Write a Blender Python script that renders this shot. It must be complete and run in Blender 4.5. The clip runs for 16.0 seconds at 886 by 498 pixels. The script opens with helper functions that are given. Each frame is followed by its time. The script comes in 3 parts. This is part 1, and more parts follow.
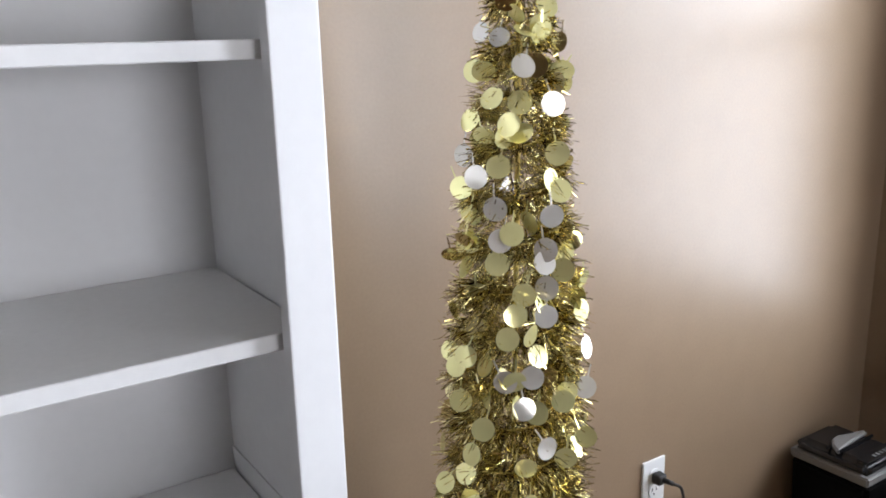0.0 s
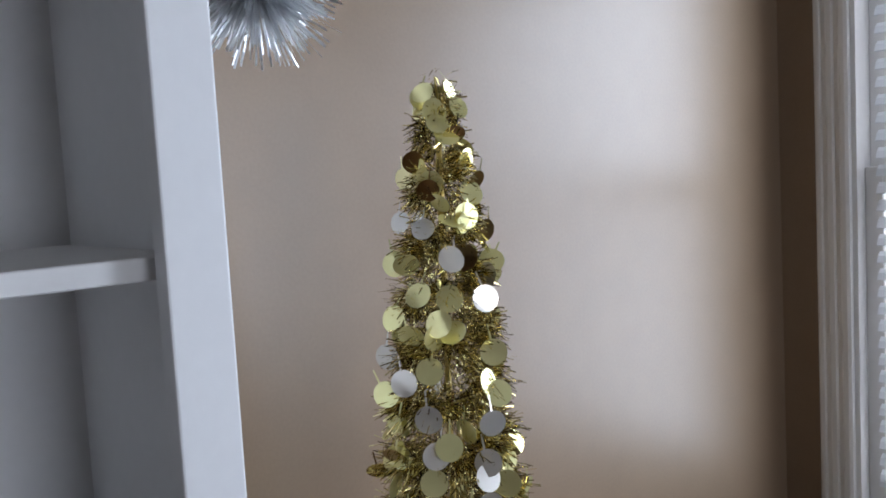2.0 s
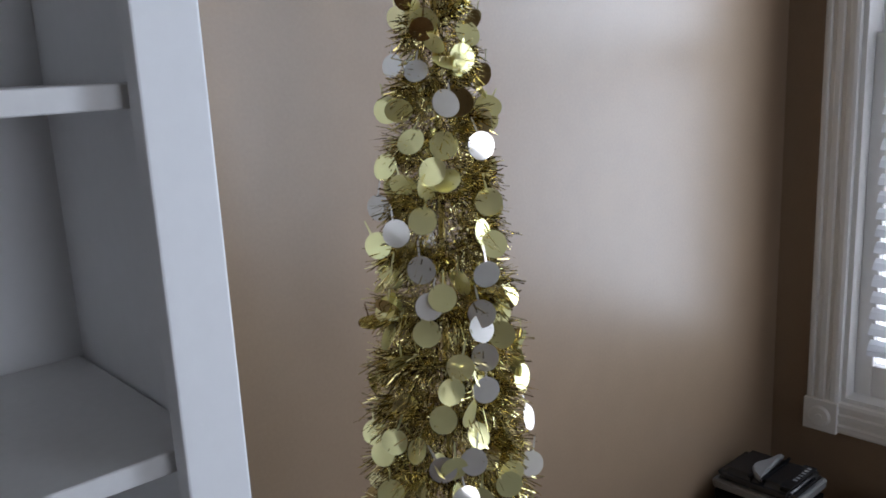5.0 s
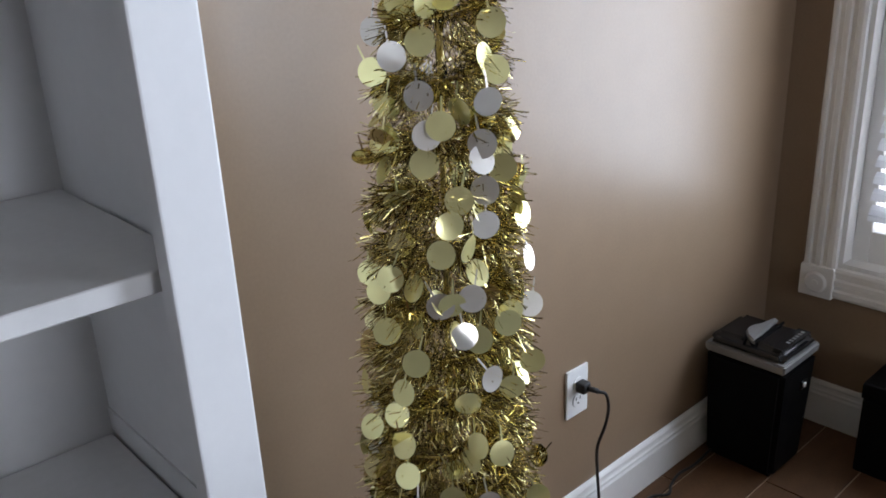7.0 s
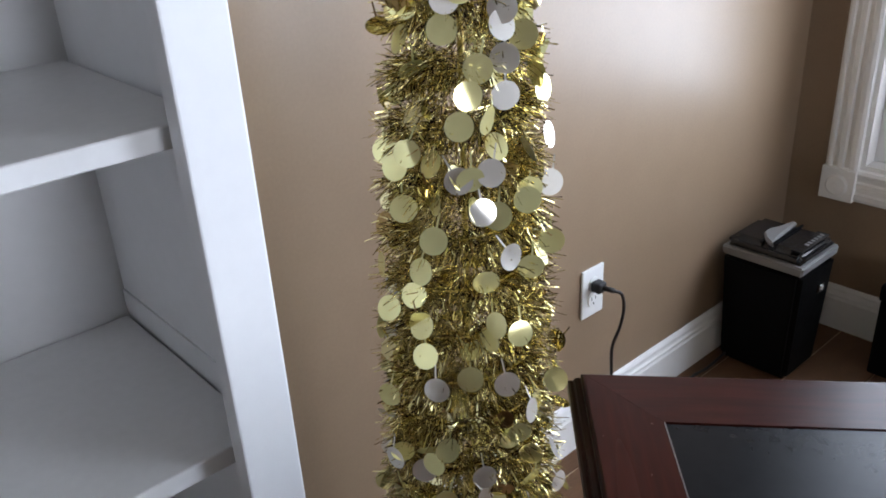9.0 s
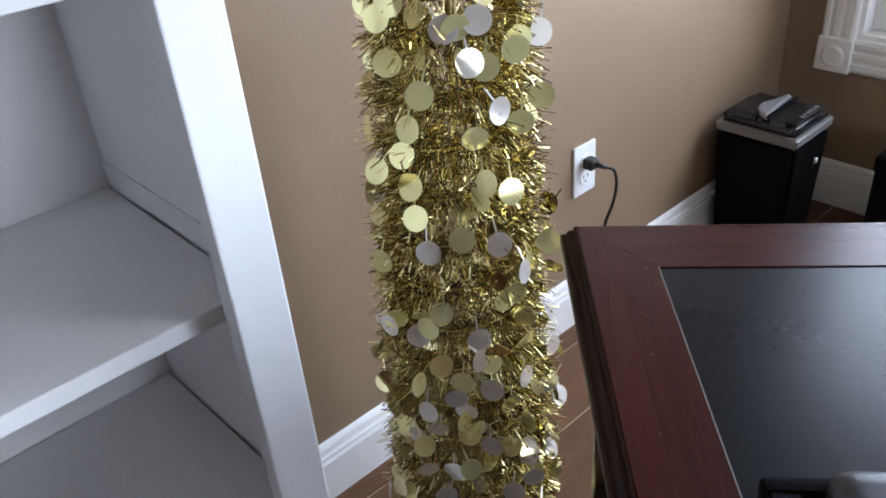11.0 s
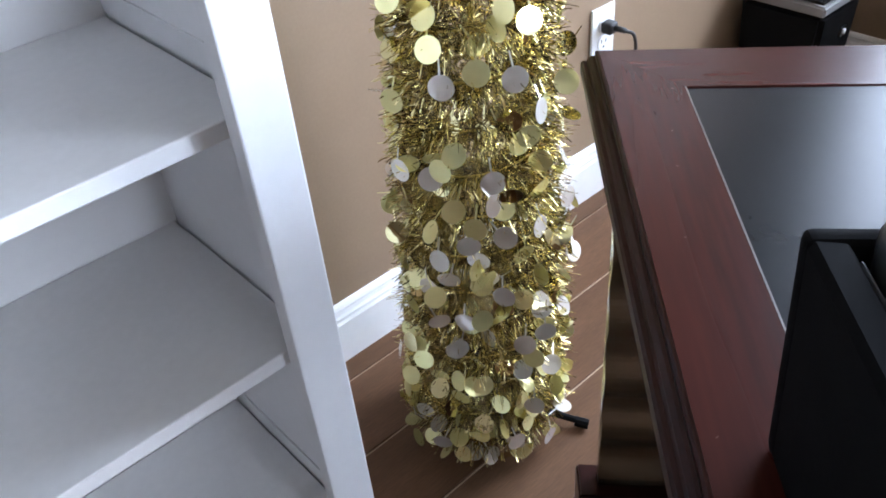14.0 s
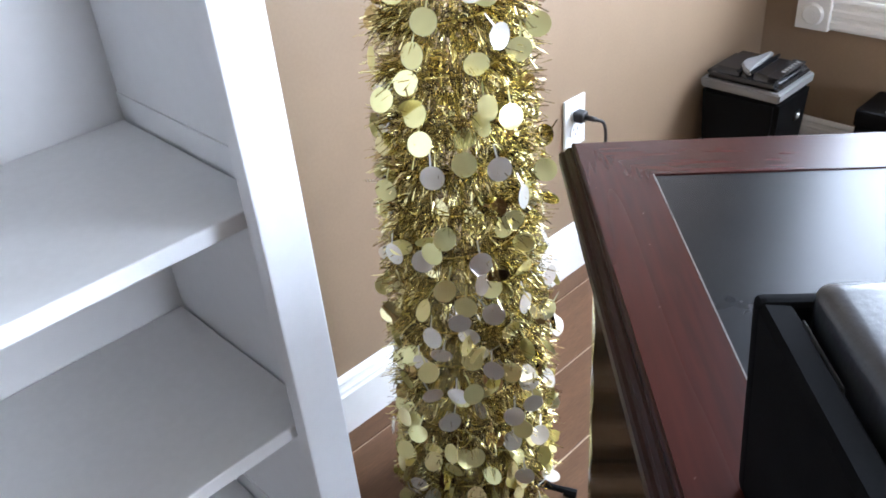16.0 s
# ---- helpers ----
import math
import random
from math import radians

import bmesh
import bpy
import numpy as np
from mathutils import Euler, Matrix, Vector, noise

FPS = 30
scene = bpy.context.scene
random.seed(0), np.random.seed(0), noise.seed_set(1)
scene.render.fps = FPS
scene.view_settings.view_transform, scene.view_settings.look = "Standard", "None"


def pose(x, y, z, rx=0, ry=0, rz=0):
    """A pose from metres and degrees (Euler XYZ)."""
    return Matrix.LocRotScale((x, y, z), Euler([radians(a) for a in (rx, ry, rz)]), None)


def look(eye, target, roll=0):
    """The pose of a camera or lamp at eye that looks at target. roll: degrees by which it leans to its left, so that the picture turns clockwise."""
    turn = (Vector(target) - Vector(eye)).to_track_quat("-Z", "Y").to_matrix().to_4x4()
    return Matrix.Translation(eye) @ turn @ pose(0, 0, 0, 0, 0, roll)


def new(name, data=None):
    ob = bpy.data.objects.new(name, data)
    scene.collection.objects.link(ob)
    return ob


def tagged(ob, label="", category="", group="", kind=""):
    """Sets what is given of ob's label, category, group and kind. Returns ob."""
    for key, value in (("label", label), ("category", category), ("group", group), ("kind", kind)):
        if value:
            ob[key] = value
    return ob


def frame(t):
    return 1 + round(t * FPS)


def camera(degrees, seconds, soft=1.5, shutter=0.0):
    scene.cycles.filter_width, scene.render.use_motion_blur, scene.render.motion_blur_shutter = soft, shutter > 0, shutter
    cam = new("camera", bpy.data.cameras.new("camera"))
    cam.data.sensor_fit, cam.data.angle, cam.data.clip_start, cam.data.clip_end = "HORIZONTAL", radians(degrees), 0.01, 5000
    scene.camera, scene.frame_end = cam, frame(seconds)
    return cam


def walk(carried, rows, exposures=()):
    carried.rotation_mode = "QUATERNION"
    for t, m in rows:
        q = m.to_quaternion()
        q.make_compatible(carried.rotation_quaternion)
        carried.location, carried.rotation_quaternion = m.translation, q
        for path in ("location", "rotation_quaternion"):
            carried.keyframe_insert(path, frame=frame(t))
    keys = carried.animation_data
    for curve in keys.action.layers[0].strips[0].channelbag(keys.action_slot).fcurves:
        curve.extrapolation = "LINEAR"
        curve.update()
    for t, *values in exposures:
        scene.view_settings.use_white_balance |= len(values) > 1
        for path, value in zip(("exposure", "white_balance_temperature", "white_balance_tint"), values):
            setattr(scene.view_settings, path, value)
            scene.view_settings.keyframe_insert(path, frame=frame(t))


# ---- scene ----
cam = camera(55.9, 16.0, soft=1.8)
PATH = [
    (0, (-1.289, -1.171, 1.37), (-0.221, 0.447, 0.881), -1.5),
    (0.5, (-1.246, -1.123, 1.378), (-0.158, 0.504, 0.967), -0.8),
    (1, (-1.258, -1.076, 1.383), (-0.003, 0.435, 1.006), -3.3),
    (1.2, (-1.264, -1.051, 1.386), (0.033, 0.42, 0.993), -3.2),
    (1.5, (-1.252, -1.034, 1.425), (0.065, 0.461, 1.251), -3.3),
    (2, (-1.249, -1.041, 1.422), (0.08, 0.444, 1.257), -3.2),
    (2.5, (-1.25, -1.039, 1.426), (0.09, 0.436, 1.254), -3.5),
    (3, (-1.247, -1.04, 1.423), (0.088, 0.438, 1.242), -3.3),
    (5.5, (-1.225, -1.01, 1.363), (0.062, 0.431, 0.847), -3.0),
    (6, (-1.219, -1.003, 1.346), (0.056, 0.424, 0.765), -3.2),
    (6.5, (-1.216, -0.997, 1.328), (0.05, 0.412, 0.687), -2.8),
    (7, (-1.217, -0.993, 1.311), (0.032, 0.403, 0.61), -2.6),
    (7.5, (-1.218, -0.991, 1.291), (0.006, 0.393, 0.527), -2.9),
    (8, (-1.217, -0.988, 1.281), (-0.009, 0.396, 0.491), -3.4),
    (8.5, (-1.22, -0.987, 1.265), (-0.032, 0.386, 0.425), -3.1),
    (9, (-1.223, -0.986, 1.255), (-0.048, 0.381, 0.388), -3.2),
    (9.5, (-1.224, -0.989, 1.242), (-0.068, 0.367, 0.333), -3.6),
    (10, (-1.224, -0.992, 1.229), (-0.08, 0.335, 0.266), -3.8),
    (12.5, (-1.238, -0.99, 1.153), (-0.186, 0.268, 0.008), -6.6),
    (13, (-1.241, -0.992, 1.141), (-0.196, 0.26, -0.016), -5.7),
    (13.5, (-1.244, -0.992, 1.127), (-0.224, 0.233, -0.081), -5.1),
    (14, (-1.245, -0.996, 1.117), (-0.253, 0.218, -0.126), -5.5),
    (14.5, (-1.25, -0.997, 1.116), (-0.262, 0.219, -0.127), -5.5),
    (15, (-1.249, -0.999, 1.124), (-0.25, 0.232, -0.094), -5.4),
    (15.5, (-1.261, -1.005, 1.137), (-0.223, 0.249, -0.024), -5.1),
    (16, (-1.3, -1.03, 1.16), (-0.18, 0.219, 0.072), -5.3),
]
walk(cam, [(t, look(eye, target, roll)) for t, eye, target, roll in PATH],
     exposures=((0, 0.61, 6780, 17), (0.9, 0.38, 6580, 17), (1.5, -0.13, 6280, 16), (3, -0.22, 6230, 16), (5.5, -0.29, 6250, 16), (7, 0.15, 6350, 16), (7.6, 0.38, 6350, 16), (10, 0.71, 6230, 16), (12.5, 1.22, 5960, 16), (13, 1.29, 5960, 16), (14, 1.6, 5910, 16), (14.5, 1.71, 5910, 16), (16, 1.81, 6020, 15)))

# ---- light: daylight from the east window, plus unseen east and south windows added for fill ----
world = bpy.data.worlds.new("sky")
scene.world = world
world.use_nodes = True
wn = world.node_tree
sky = wn.nodes.new("ShaderNodeTexSky")
sky.sky_type, sky.sun_disc = "NISHITA", False
sky.sun_elevation, sky.sun_rotation = radians(38), radians(160)
wn.nodes["Background"].inputs["Strength"].default_value = 0.12
wn.links.new(sky.outputs["Color"], wn.nodes["Background"].inputs["Color"])


def window_light(name, m, w, h, power, colour, spread):
    data = bpy.data.lights.new(name, "AREA")
    data.shape, data.size, data.size_y, data.energy, data.color = "RECTANGLE", w, h, power, colour
    data.spread = radians(spread)
    ob = new(name, data)
    ob.matrix_world = m
    return ob


sun_data = bpy.data.lights.new("sun", "SUN")
sun_data.energy, sun_data.angle, sun_data.color = 2.0, radians(0.6), (1.0, 0.95, 0.88)
new("sun", sun_data).matrix_world = pose(0, 0, 6, 52, 0, 200)
S = -6.4                                     # face of the south wall
SKYLIGHT = (0.74, 0.87, 1.0)
window_light("east_window_upper_light", look((0.874, -0.755, 1.745), (-1.0, -0.755, 1.745)), 0.99, 0.70, 16, SKYLIGHT, 160)
window_light("east_window_lower_light", look((0.874, -0.755, 0.965), (-1.0, -0.755, 0.965)), 0.99, 0.74, 11, SKYLIGHT, 160)
# assumed window out of view, added to brighten the bookcase front
window_light("added_east_window_light", look((0.874, -3.0, 1.32), (-1.0, -3.0, 1.32)), 1.60, 1.62, 54, SKYLIGHT, 160)
# fill through an invented south window, lifts the dark shelf interiors
window_light("added_south_window_light", look((-0.85, S + 0.012, 1.32), (-0.85, 0, 1.32)), 1.60, 1.62, 30, (0.83, 0.91, 1.0), 110)


# ---- materials ----
def material(name, colour, rough=0.5, metal=0.0, grain=0.0, scale=40.0, bump=0.0, stretch=(1, 1, 1), wear=0.0, coat=0.0, per_object=0.0, spec=0.5, turn=0.0):
    """Principled surface with two scales of colour variation and fine relief."""
    m = bpy.data.materials.new(name)
    m.use_nodes = True
    n, link = m.node_tree.nodes, m.node_tree.links.new
    p = n["Principled BSDF"]
    p.inputs["Roughness"].default_value, p.inputs["Metallic"].default_value = rough, metal
    p.inputs["Coat Weight"].default_value = coat
    p.inputs["Coat Roughness"].default_value = 0.12
    p.inputs["Specular IOR Level"].default_value = spec
    p.inputs["Base Color"].default_value = (*colour, 1)
    if not (grain or wear or bump or per_object):
        return m
    co = n.new("ShaderNodeTexCoord")
    mp = n.new("ShaderNodeMapping")
    mp.inputs["Scale"].default_value = stretch
    if turn:
        rot = n.new("ShaderNodeVectorRotate")
        rot.rotation_type = "Z_AXIS"
        rot.inputs["Angle"].default_value = radians(turn)
        link(co.outputs["Object"], rot.inputs["Vector"])
        link(rot.outputs["Vector"], mp.inputs["Vector"])
    else:
        link(co.outputs["Object"], mp.inputs["Vector"])
    fine, large = n.new("ShaderNodeTexNoise"), n.new("ShaderNodeTexNoise")
    fine.inputs["Scale"].default_value, fine.inputs["Detail"].default_value = scale, 6
    large.inputs["Scale"].default_value, large.inputs["Detail"].default_value = scale / 14, 3
    for t in (fine, large):
        link(mp.outputs["Vector"], t.inputs["Vector"])
    col = None
    for t, amount in ((fine, grain), (large, wear)):
        ramp = n.new("ShaderNodeMapRange")
        ramp.inputs["From Min"].default_value, ramp.inputs["From Max"].default_value = 0.3, 0.7
        ramp.inputs["To Min"].default_value, ramp.inputs["To Max"].default_value = 1 - amount, 1 + amount
        link(t.outputs["Fac"], ramp.inputs["Value"])
        mix = n.new("ShaderNodeVectorMath")
        mix.operation = "SCALE"
        if col is None:
            mix.inputs[0].default_value = colour
        else:
            link(col, mix.inputs[0])
        link(ramp.outputs["Result"], mix.inputs["Scale"])
        col = mix.outputs["Vector"]
    if per_object:
        info = n.new("ShaderNodeObjectInfo")
        ramp = n.new("ShaderNodeMapRange")
        ramp.inputs["To Min"].default_value, ramp.inputs["To Max"].default_value = 1 - per_object, 1 + per_object
        link(info.outputs["Random"], ramp.inputs["Value"])
        mix = n.new("ShaderNodeVectorMath")
        mix.operation = "SCALE"
        link(col, mix.inputs[0])
        link(ramp.outputs["Result"], mix.inputs["Scale"])
        col = mix.outputs["Vector"]
    link(col, p.inputs["Base Color"])
    rr = n.new("ShaderNodeMapRange")
    rr.inputs["To Min"].default_value, rr.inputs["To Max"].default_value = rough * 0.85, min(1, rough * 1.15)
    link(large.outputs["Fac"], rr.inputs["Value"])
    link(rr.outputs["Result"], p.inputs["Roughness"])
    if bump:
        b = n.new("ShaderNodeBump")
        b.inputs["Strength"].default_value, b.inputs["Distance"].default_value = bump, 0.002
        link(fine.outputs["Fac"], b.inputs["Height"])
        link(b.outputs["Normal"], p.inputs["Normal"])
    return m


def strand_material(name, dark, light, rough):
    """Metal foil whose strands differ from one another."""
    m = bpy.data.materials.new(name)
    m.use_nodes = True
    n, link = m.node_tree.nodes, m.node_tree.links.new
    p = n["Principled BSDF"]
    p.inputs["Metallic"].default_value, p.inputs["Roughness"].default_value = 1.0, rough
    geo, ramp = n.new("ShaderNodeNewGeometry"), n.new("ShaderNodeValToRGB")
    ramp.color_ramp.elements[0].color, ramp.color_ramp.elements[1].color = (*dark, 1), (*light, 1)
    link(geo.outputs["Random Per Island"], ramp.inputs["Fac"])
    link(ramp.outputs["Color"], p.inputs["Base Color"])
    return m


WALL = material("beige wall paint", (0.27, 0.188, 0.122), 0.34, 0, 0.03, 160, 0.08, wear=0.035, spec=0.5)
CEIL = material("tan ceiling paint", (0.24, 0.21, 0.17), 0.8, 0, 0.02, 90, 0.1)
WHITE = material("white cabinet lacquer", (0.78, 0.78, 0.78), 0.5, 0, 0.012, 60, 0.06, wear=0.02, spec=0.3)
MELAMINE = material("white shelf board", (0.76, 0.755, 0.745), 0.5, 0, 0.02, 90, 0.06, wear=0.025)
TRIM = material("white trim paint", (0.80, 0.79, 0.77), 0.4, 0, 0.015, 50, 0.05, wear=0.03)
GROUT = material("tan grout", (0.46, 0.33, 0.23), 0.9, 0, 0.1, 200, 0.3)
TILE = material("brown wood-look tile", (0.120, 0.061, 0.031), 0.5, 0, 0.16, 45, 0.12, (1, 9, 1), wear=0.14, per_object=0.10, spec=0.2)
CHERRY = material("dark cherry veneer", (0.038, 0.0085, 0.0055), 0.27, 0, 0.22, 16, 0.0, (0.7, 9, 9), wear=0.3, coat=0.03, spec=0.11, turn=49)
CHERRY_U = material("dark cherry veneer lengthwise", (0.038, 0.0085, 0.0055), 0.27, 0, 0.22, 16, 0.0, (0.7, 9, 9), wear=0.3, coat=0.03, spec=0.11, turn=-45)
CHERRY_EDGE = material("cherry moulding", (0.022, 0.006, 0.0045), 0.32, 0, 0.25, 30, 0.0, wear=0.2, coat=0.03, spec=0.11)
SCUFF = material("scuffed varnish", (0.11, 0.06, 0.05), 0.6)
LACQUER = material("dark lacquered panel", (0.30, 0.26, 0.20), 0.24, 0.8, 0.2, 12, 0.05, (1, 1, 0.12), wear=0.2, coat=0.15)
LEATHER = material("black writing leather", (0.008, 0.008, 0.009), 0.26, 0, 0.1, 90, 0.0, spec=0.125)
LINE = material("pale inlay line", (0.17, 0.15, 0.14), 0.3, 0.2)
BLACK = material("black plastic", (0.004, 0.004, 0.0043), 0.5, 0, 0.1, 300, 0.03, spec=0.06)
MATT_BLACK = material("matt black plastic", (0.005, 0.005, 0.0054), 0.75, 0, 0.1, 300, 0.03, spec=0.03)
GLOSS_BLACK = material("glossy black plastic", (0.010, 0.010, 0.011), 0.16, 0, 0.05, 40, 0.0, wear=0.05)
PADDED = material("dark satin plastic", (0.035, 0.037, 0.042), 0.34, 0, 0.1, 260, 0.1)
GREY = material("grey plastic", (0.15, 0.148, 0.147), 0.4, 0, 0.04, 120, 0.05)
RIM_GREY = material("light grey plastic", (0.21, 0.207, 0.204), 0.45, 0, 0.04, 120, 0.05)
SILVER_PLASTIC = material("silver plastic", (0.34, 0.34, 0.34), 0.3, 0.5, 0.04, 60)
PLATE = material("white outlet plastic", (0.80, 0.80, 0.79), 0.3)
CORD = material("black cord rubber", (0.012, 0.011, 0.011), 0.5)
SLAT = material("white blind slat", (0.86, 0.87, 0.88), 0.45, 0, 0.01, 30, 0.0, wear=0.02)
sn = SLAT.node_tree
tr, mixer = sn.nodes.new("ShaderNodeBsdfTranslucent"), sn.nodes.new("ShaderNodeMixShader")
tr.inputs["Color"].default_value, mixer.inputs["Fac"].default_value = (0.9, 0.92, 0.95, 1), 0.55
sn.links.new(sn.nodes["Principled BSDF"].outputs["BSDF"], mixer.inputs[1])
sn.links.new(tr.outputs["BSDF"], mixer.inputs[2])
sn.links.new(mixer.outputs["Shader"], sn.nodes["Material Output"].inputs["Surface"])
GOLD = material("gold foil disc", (0.93, 0.87, 0.43), 0.12, 0.62, 0.03, 60, 0.0, wear=0.05, per_object=0.16)
PALE = material("silver foil disc", (0.80, 0.76, 0.70), 0.20, 0.6, 0.02, 60, 0.0, wear=0.04, per_object=0.10)
MIRROR = material("mirror-bright gold foil", (0.80, 0.72, 0.40), 0.04, 1.0, 0.03, 60, 0.0, wear=0.05, per_object=0.12)
TINSEL_GOLD = strand_material("gold tinsel", (0.16, 0.115, 0.028), (0.94, 0.82, 0.42), 0.12)
TINSEL_SILVER = strand_material("silver tinsel", (0.72, 0.74, 0.77), (0.97, 0.98, 0.98), 0.32)
WIRE = material("gold wire", (0.42, 0.30, 0.08), 0.35, 1.0)
PAPER = material("white paper", (0.82, 0.83, 0.85), 0.7, 0, 0.02, 80)

glass = bpy.data.materials.new("window glass")
glass.use_nodes = True
gp = glass.node_tree.nodes["Principled BSDF"]
gp.inputs["Transmission Weight"].default_value, gp.inputs["Roughness"].default_value, gp.inputs["IOR"].default_value = 1.0, 0.0, 1.45

backdrop_mat = bpy.data.materials.new("bright hazy daylight")
backdrop_mat.use_nodes = True
bn = backdrop_mat.node_tree
em = bn.nodes.new("ShaderNodeEmission")
em.inputs["Color"].default_value, em.inputs["Strength"].default_value = (0.86, 0.93, 1.0, 1), 4.0
bn.links.new(em.outputs["Emission"], bn.nodes["Material Output"].inputs["Surface"])


# ---- mesh helpers ----
def part(name, bm, mat, parent=None, label="", smooth=False):
    """Links a bmesh as one mesh object, under a thing where one is given."""
    me = bpy.data.meshes.new(name)
    bmesh.ops.recalc_face_normals(bm, faces=bm.faces)
    if smooth:
        for f in bm.faces:
            f.smooth = True
    bm.to_mesh(me)
    bm.free()
    me.materials.append(mat)
    ob = new(name, me)
    if parent is not None:
        ob.parent = parent
    if label:
        ob["label"] = label
    return ob


def empty(name, x=0, y=0, z=0, rz=0):
    ob = new(name)
    ob.empty_display_size = 0.05
    ob.matrix_world = pose(x, y, z, 0, 0, rz)
    return ob


def add_box(bm, lo, hi, bevel=0.0, seg=2, m=None):
    made = bmesh.ops.create_cube(bm, size=1)["verts"]
    size, mid = Vector(hi) - Vector(lo), (Vector(hi) + Vector(lo)) / 2
    for v in made:
        v.co = Vector((v.co.x * size.x, v.co.y * size.y, v.co.z * size.z)) + mid
    if bevel:
        edges = list({e for v in made for e in v.link_edges})
        made = bmesh.ops.bevel(bm, geom=edges, offset=bevel, segments=seg, affect="EDGES", profile=0.6)["verts"]
    if m is not None:
        for v in {v for v in made}:
            v.co = m @ v.co
    return made


def box(lo, hi, bevel=0.0, seg=2):
    bm = bmesh.new()
    add_box(bm, lo, hi, bevel, seg)
    return bm


def prism(outline, lo, hi, axis="x"):
    """An outline of pairs pushed along an axis: x takes (y, z), y takes (x, z), z takes (x, y)."""
    bm = bmesh.new()
    put = {"x": lambda a, b, c: (c, a, b), "y": lambda a, b, c: (a, c, b), "z": lambda a, b, c: (a, b, c)}[axis]
    ends = [[bm.verts.new(put(a, b, c)) for a, b in outline] for c in (lo, hi)]
    k = len(outline)
    for i in range(k):
        bm.faces.new((ends[0][i], ends[0][(i + 1) % k], ends[1][(i + 1) % k], ends[1][i]))
    bm.faces.new(ends[0])
    bm.faces.new(ends[1])
    return bm


def tube(points, radius, sides=8):
    bm = bmesh.new()
    pts = [Vector(p) for p in points]
    rings = []
    for i, p in enumerate(pts):
        way = (pts[min(i + 1, len(pts) - 1)] - pts[max(i - 1, 0)]).normalized()
        side = way.cross(Vector((0.31, 0.2, 0.93))).normalized()
        up = side.cross(way)
        rings.append([bm.verts.new(p + radius * (math.cos(a) * side + math.sin(a) * up)) for a in (2 * math.pi * j / sides for j in range(sides))])
    for a, b in zip(rings, rings[1:]):
        for j in range(sides):
            bm.faces.new((a[j], a[(j + 1) % sides], b[(j + 1) % sides], b[j]))
    bm.faces.new(rings[0])
    bm.faces.new(rings[-1])
    return bm


def curve_points(knots, steps=8):
    """Catmull-Rom through the knots."""
    k = [Vector(p) for p in knots]
    k = [2 * k[0] - k[1]] + k + [2 * k[-1] - k[-2]]
    out = []
    for i in range(1, len(k) - 2):
        a, b, c, d = k[i - 1:i + 3]
        for s in range(steps):
            t = s / steps
            out.append(0.5 * (2 * b + (c - a) * t + (2 * a - 5 * b + 4 * c - d) * t * t + (3 * b - a - 3 * c + d) * t ** 3))
    return out + [k[-2]]


# ---- the room ----
E, W, H = 0.885, -7.0, 2.7                   # faces of the east and west walls, ceiling height; the north wall's face is y = 0
WIN = (-1.30, -0.182, 0.46, 2.15)            # east window opening: y from, y to, z from, z to
ADDED_EAST_WIN = (-3.85, -2.15, 0.46, 2.15)            # a second east window, out of view, added for more daylight
ADDED_SOUTH_WIN = (-1.70, 0.0, 0.46, 2.15)              # south window, unseen and added for fill: x from, x to, z from, z to

tagged(part("wall_north", box((W - 0.12, 0, 0), (E + 0.14, 0.12, H)), WALL), "beige painted wall with a fine roller texture", "wall", kind="structure")
tagged(part("wall_west", box((W - 0.12, S, 0), (W, 0, H)), WALL), "beige painted wall closing the room", "wall", kind="structure")


def wall_east():
    bm = bmesh.new()
    z0, z1 = WIN[2], WIN[3]
    for p0, p1, q0, q1 in ((S, ADDED_EAST_WIN[0], 0, H), (ADDED_EAST_WIN[1], WIN[0], 0, H), (WIN[1], 0, 0, H), (ADDED_EAST_WIN[0], ADDED_EAST_WIN[1], 0, z0), (ADDED_EAST_WIN[0], ADDED_EAST_WIN[1], z1, H), (WIN[0], WIN[1], 0, z0), (WIN[0], WIN[1], z1, H)):
        add_box(bm, (E, p0, q0), (E + 0.14, p1, q1))
    tagged(part("wall_east", bm, WALL), "beige painted wall in shade around the windows", "wall", kind="structure")


wall_east()


def wall_south():
    bm = bmesh.new()
    x0, x1, z0, z1 = ADDED_SOUTH_WIN
    for p0, p1, q0, q1 in ((W - 0.12, x0, 0, H), (x1, E + 0.14, 0, H), (x0, x1, 0, z0), (x0, x1, z1, H)):
        add_box(bm, (p0, S - 0.14, q0), (p1, S, q1))
    tagged(part("wall_south", bm, WALL), "beige painted wall with an added wide window, out of view", "wall", kind="structure")


wall_south()
tagged(part("ceiling", box((W, S, H), (E, 0, H + 0.1)), CEIL), "plain tan ceiling", "ceiling", kind="structure")


def baseboard(name, m, length):
    """Moulded board, its back on local y = 0, running along local x, facing -y."""
    outline = ((0, 0), (-0.016, 0), (-0.016, 0.088), (-0.013, 0.094), (-0.013, 0.100), (-0.010, 0.104), (-0.008, 0.112), (-0.010, 0.116), (-0.007, 0.122), (-0.003, 0.126), (0, 0.126))
    ob = part(name, prism(outline, 0, length, "x"), TRIM)
    ob.matrix_world = m
    return tagged(ob, "white moulded baseboard along the wall", "baseboard", kind="structure")


baseboard("baseboard", pose(W, -0.001, 0), E - W - 0.001)
baseboard("baseboard", pose(E - 0.001, -0.017, 0, 0, 0, -90), 0.50)
baseboard("baseboard", pose(E - 0.001, -0.53, 0, 0, 0, -90), 5.8)


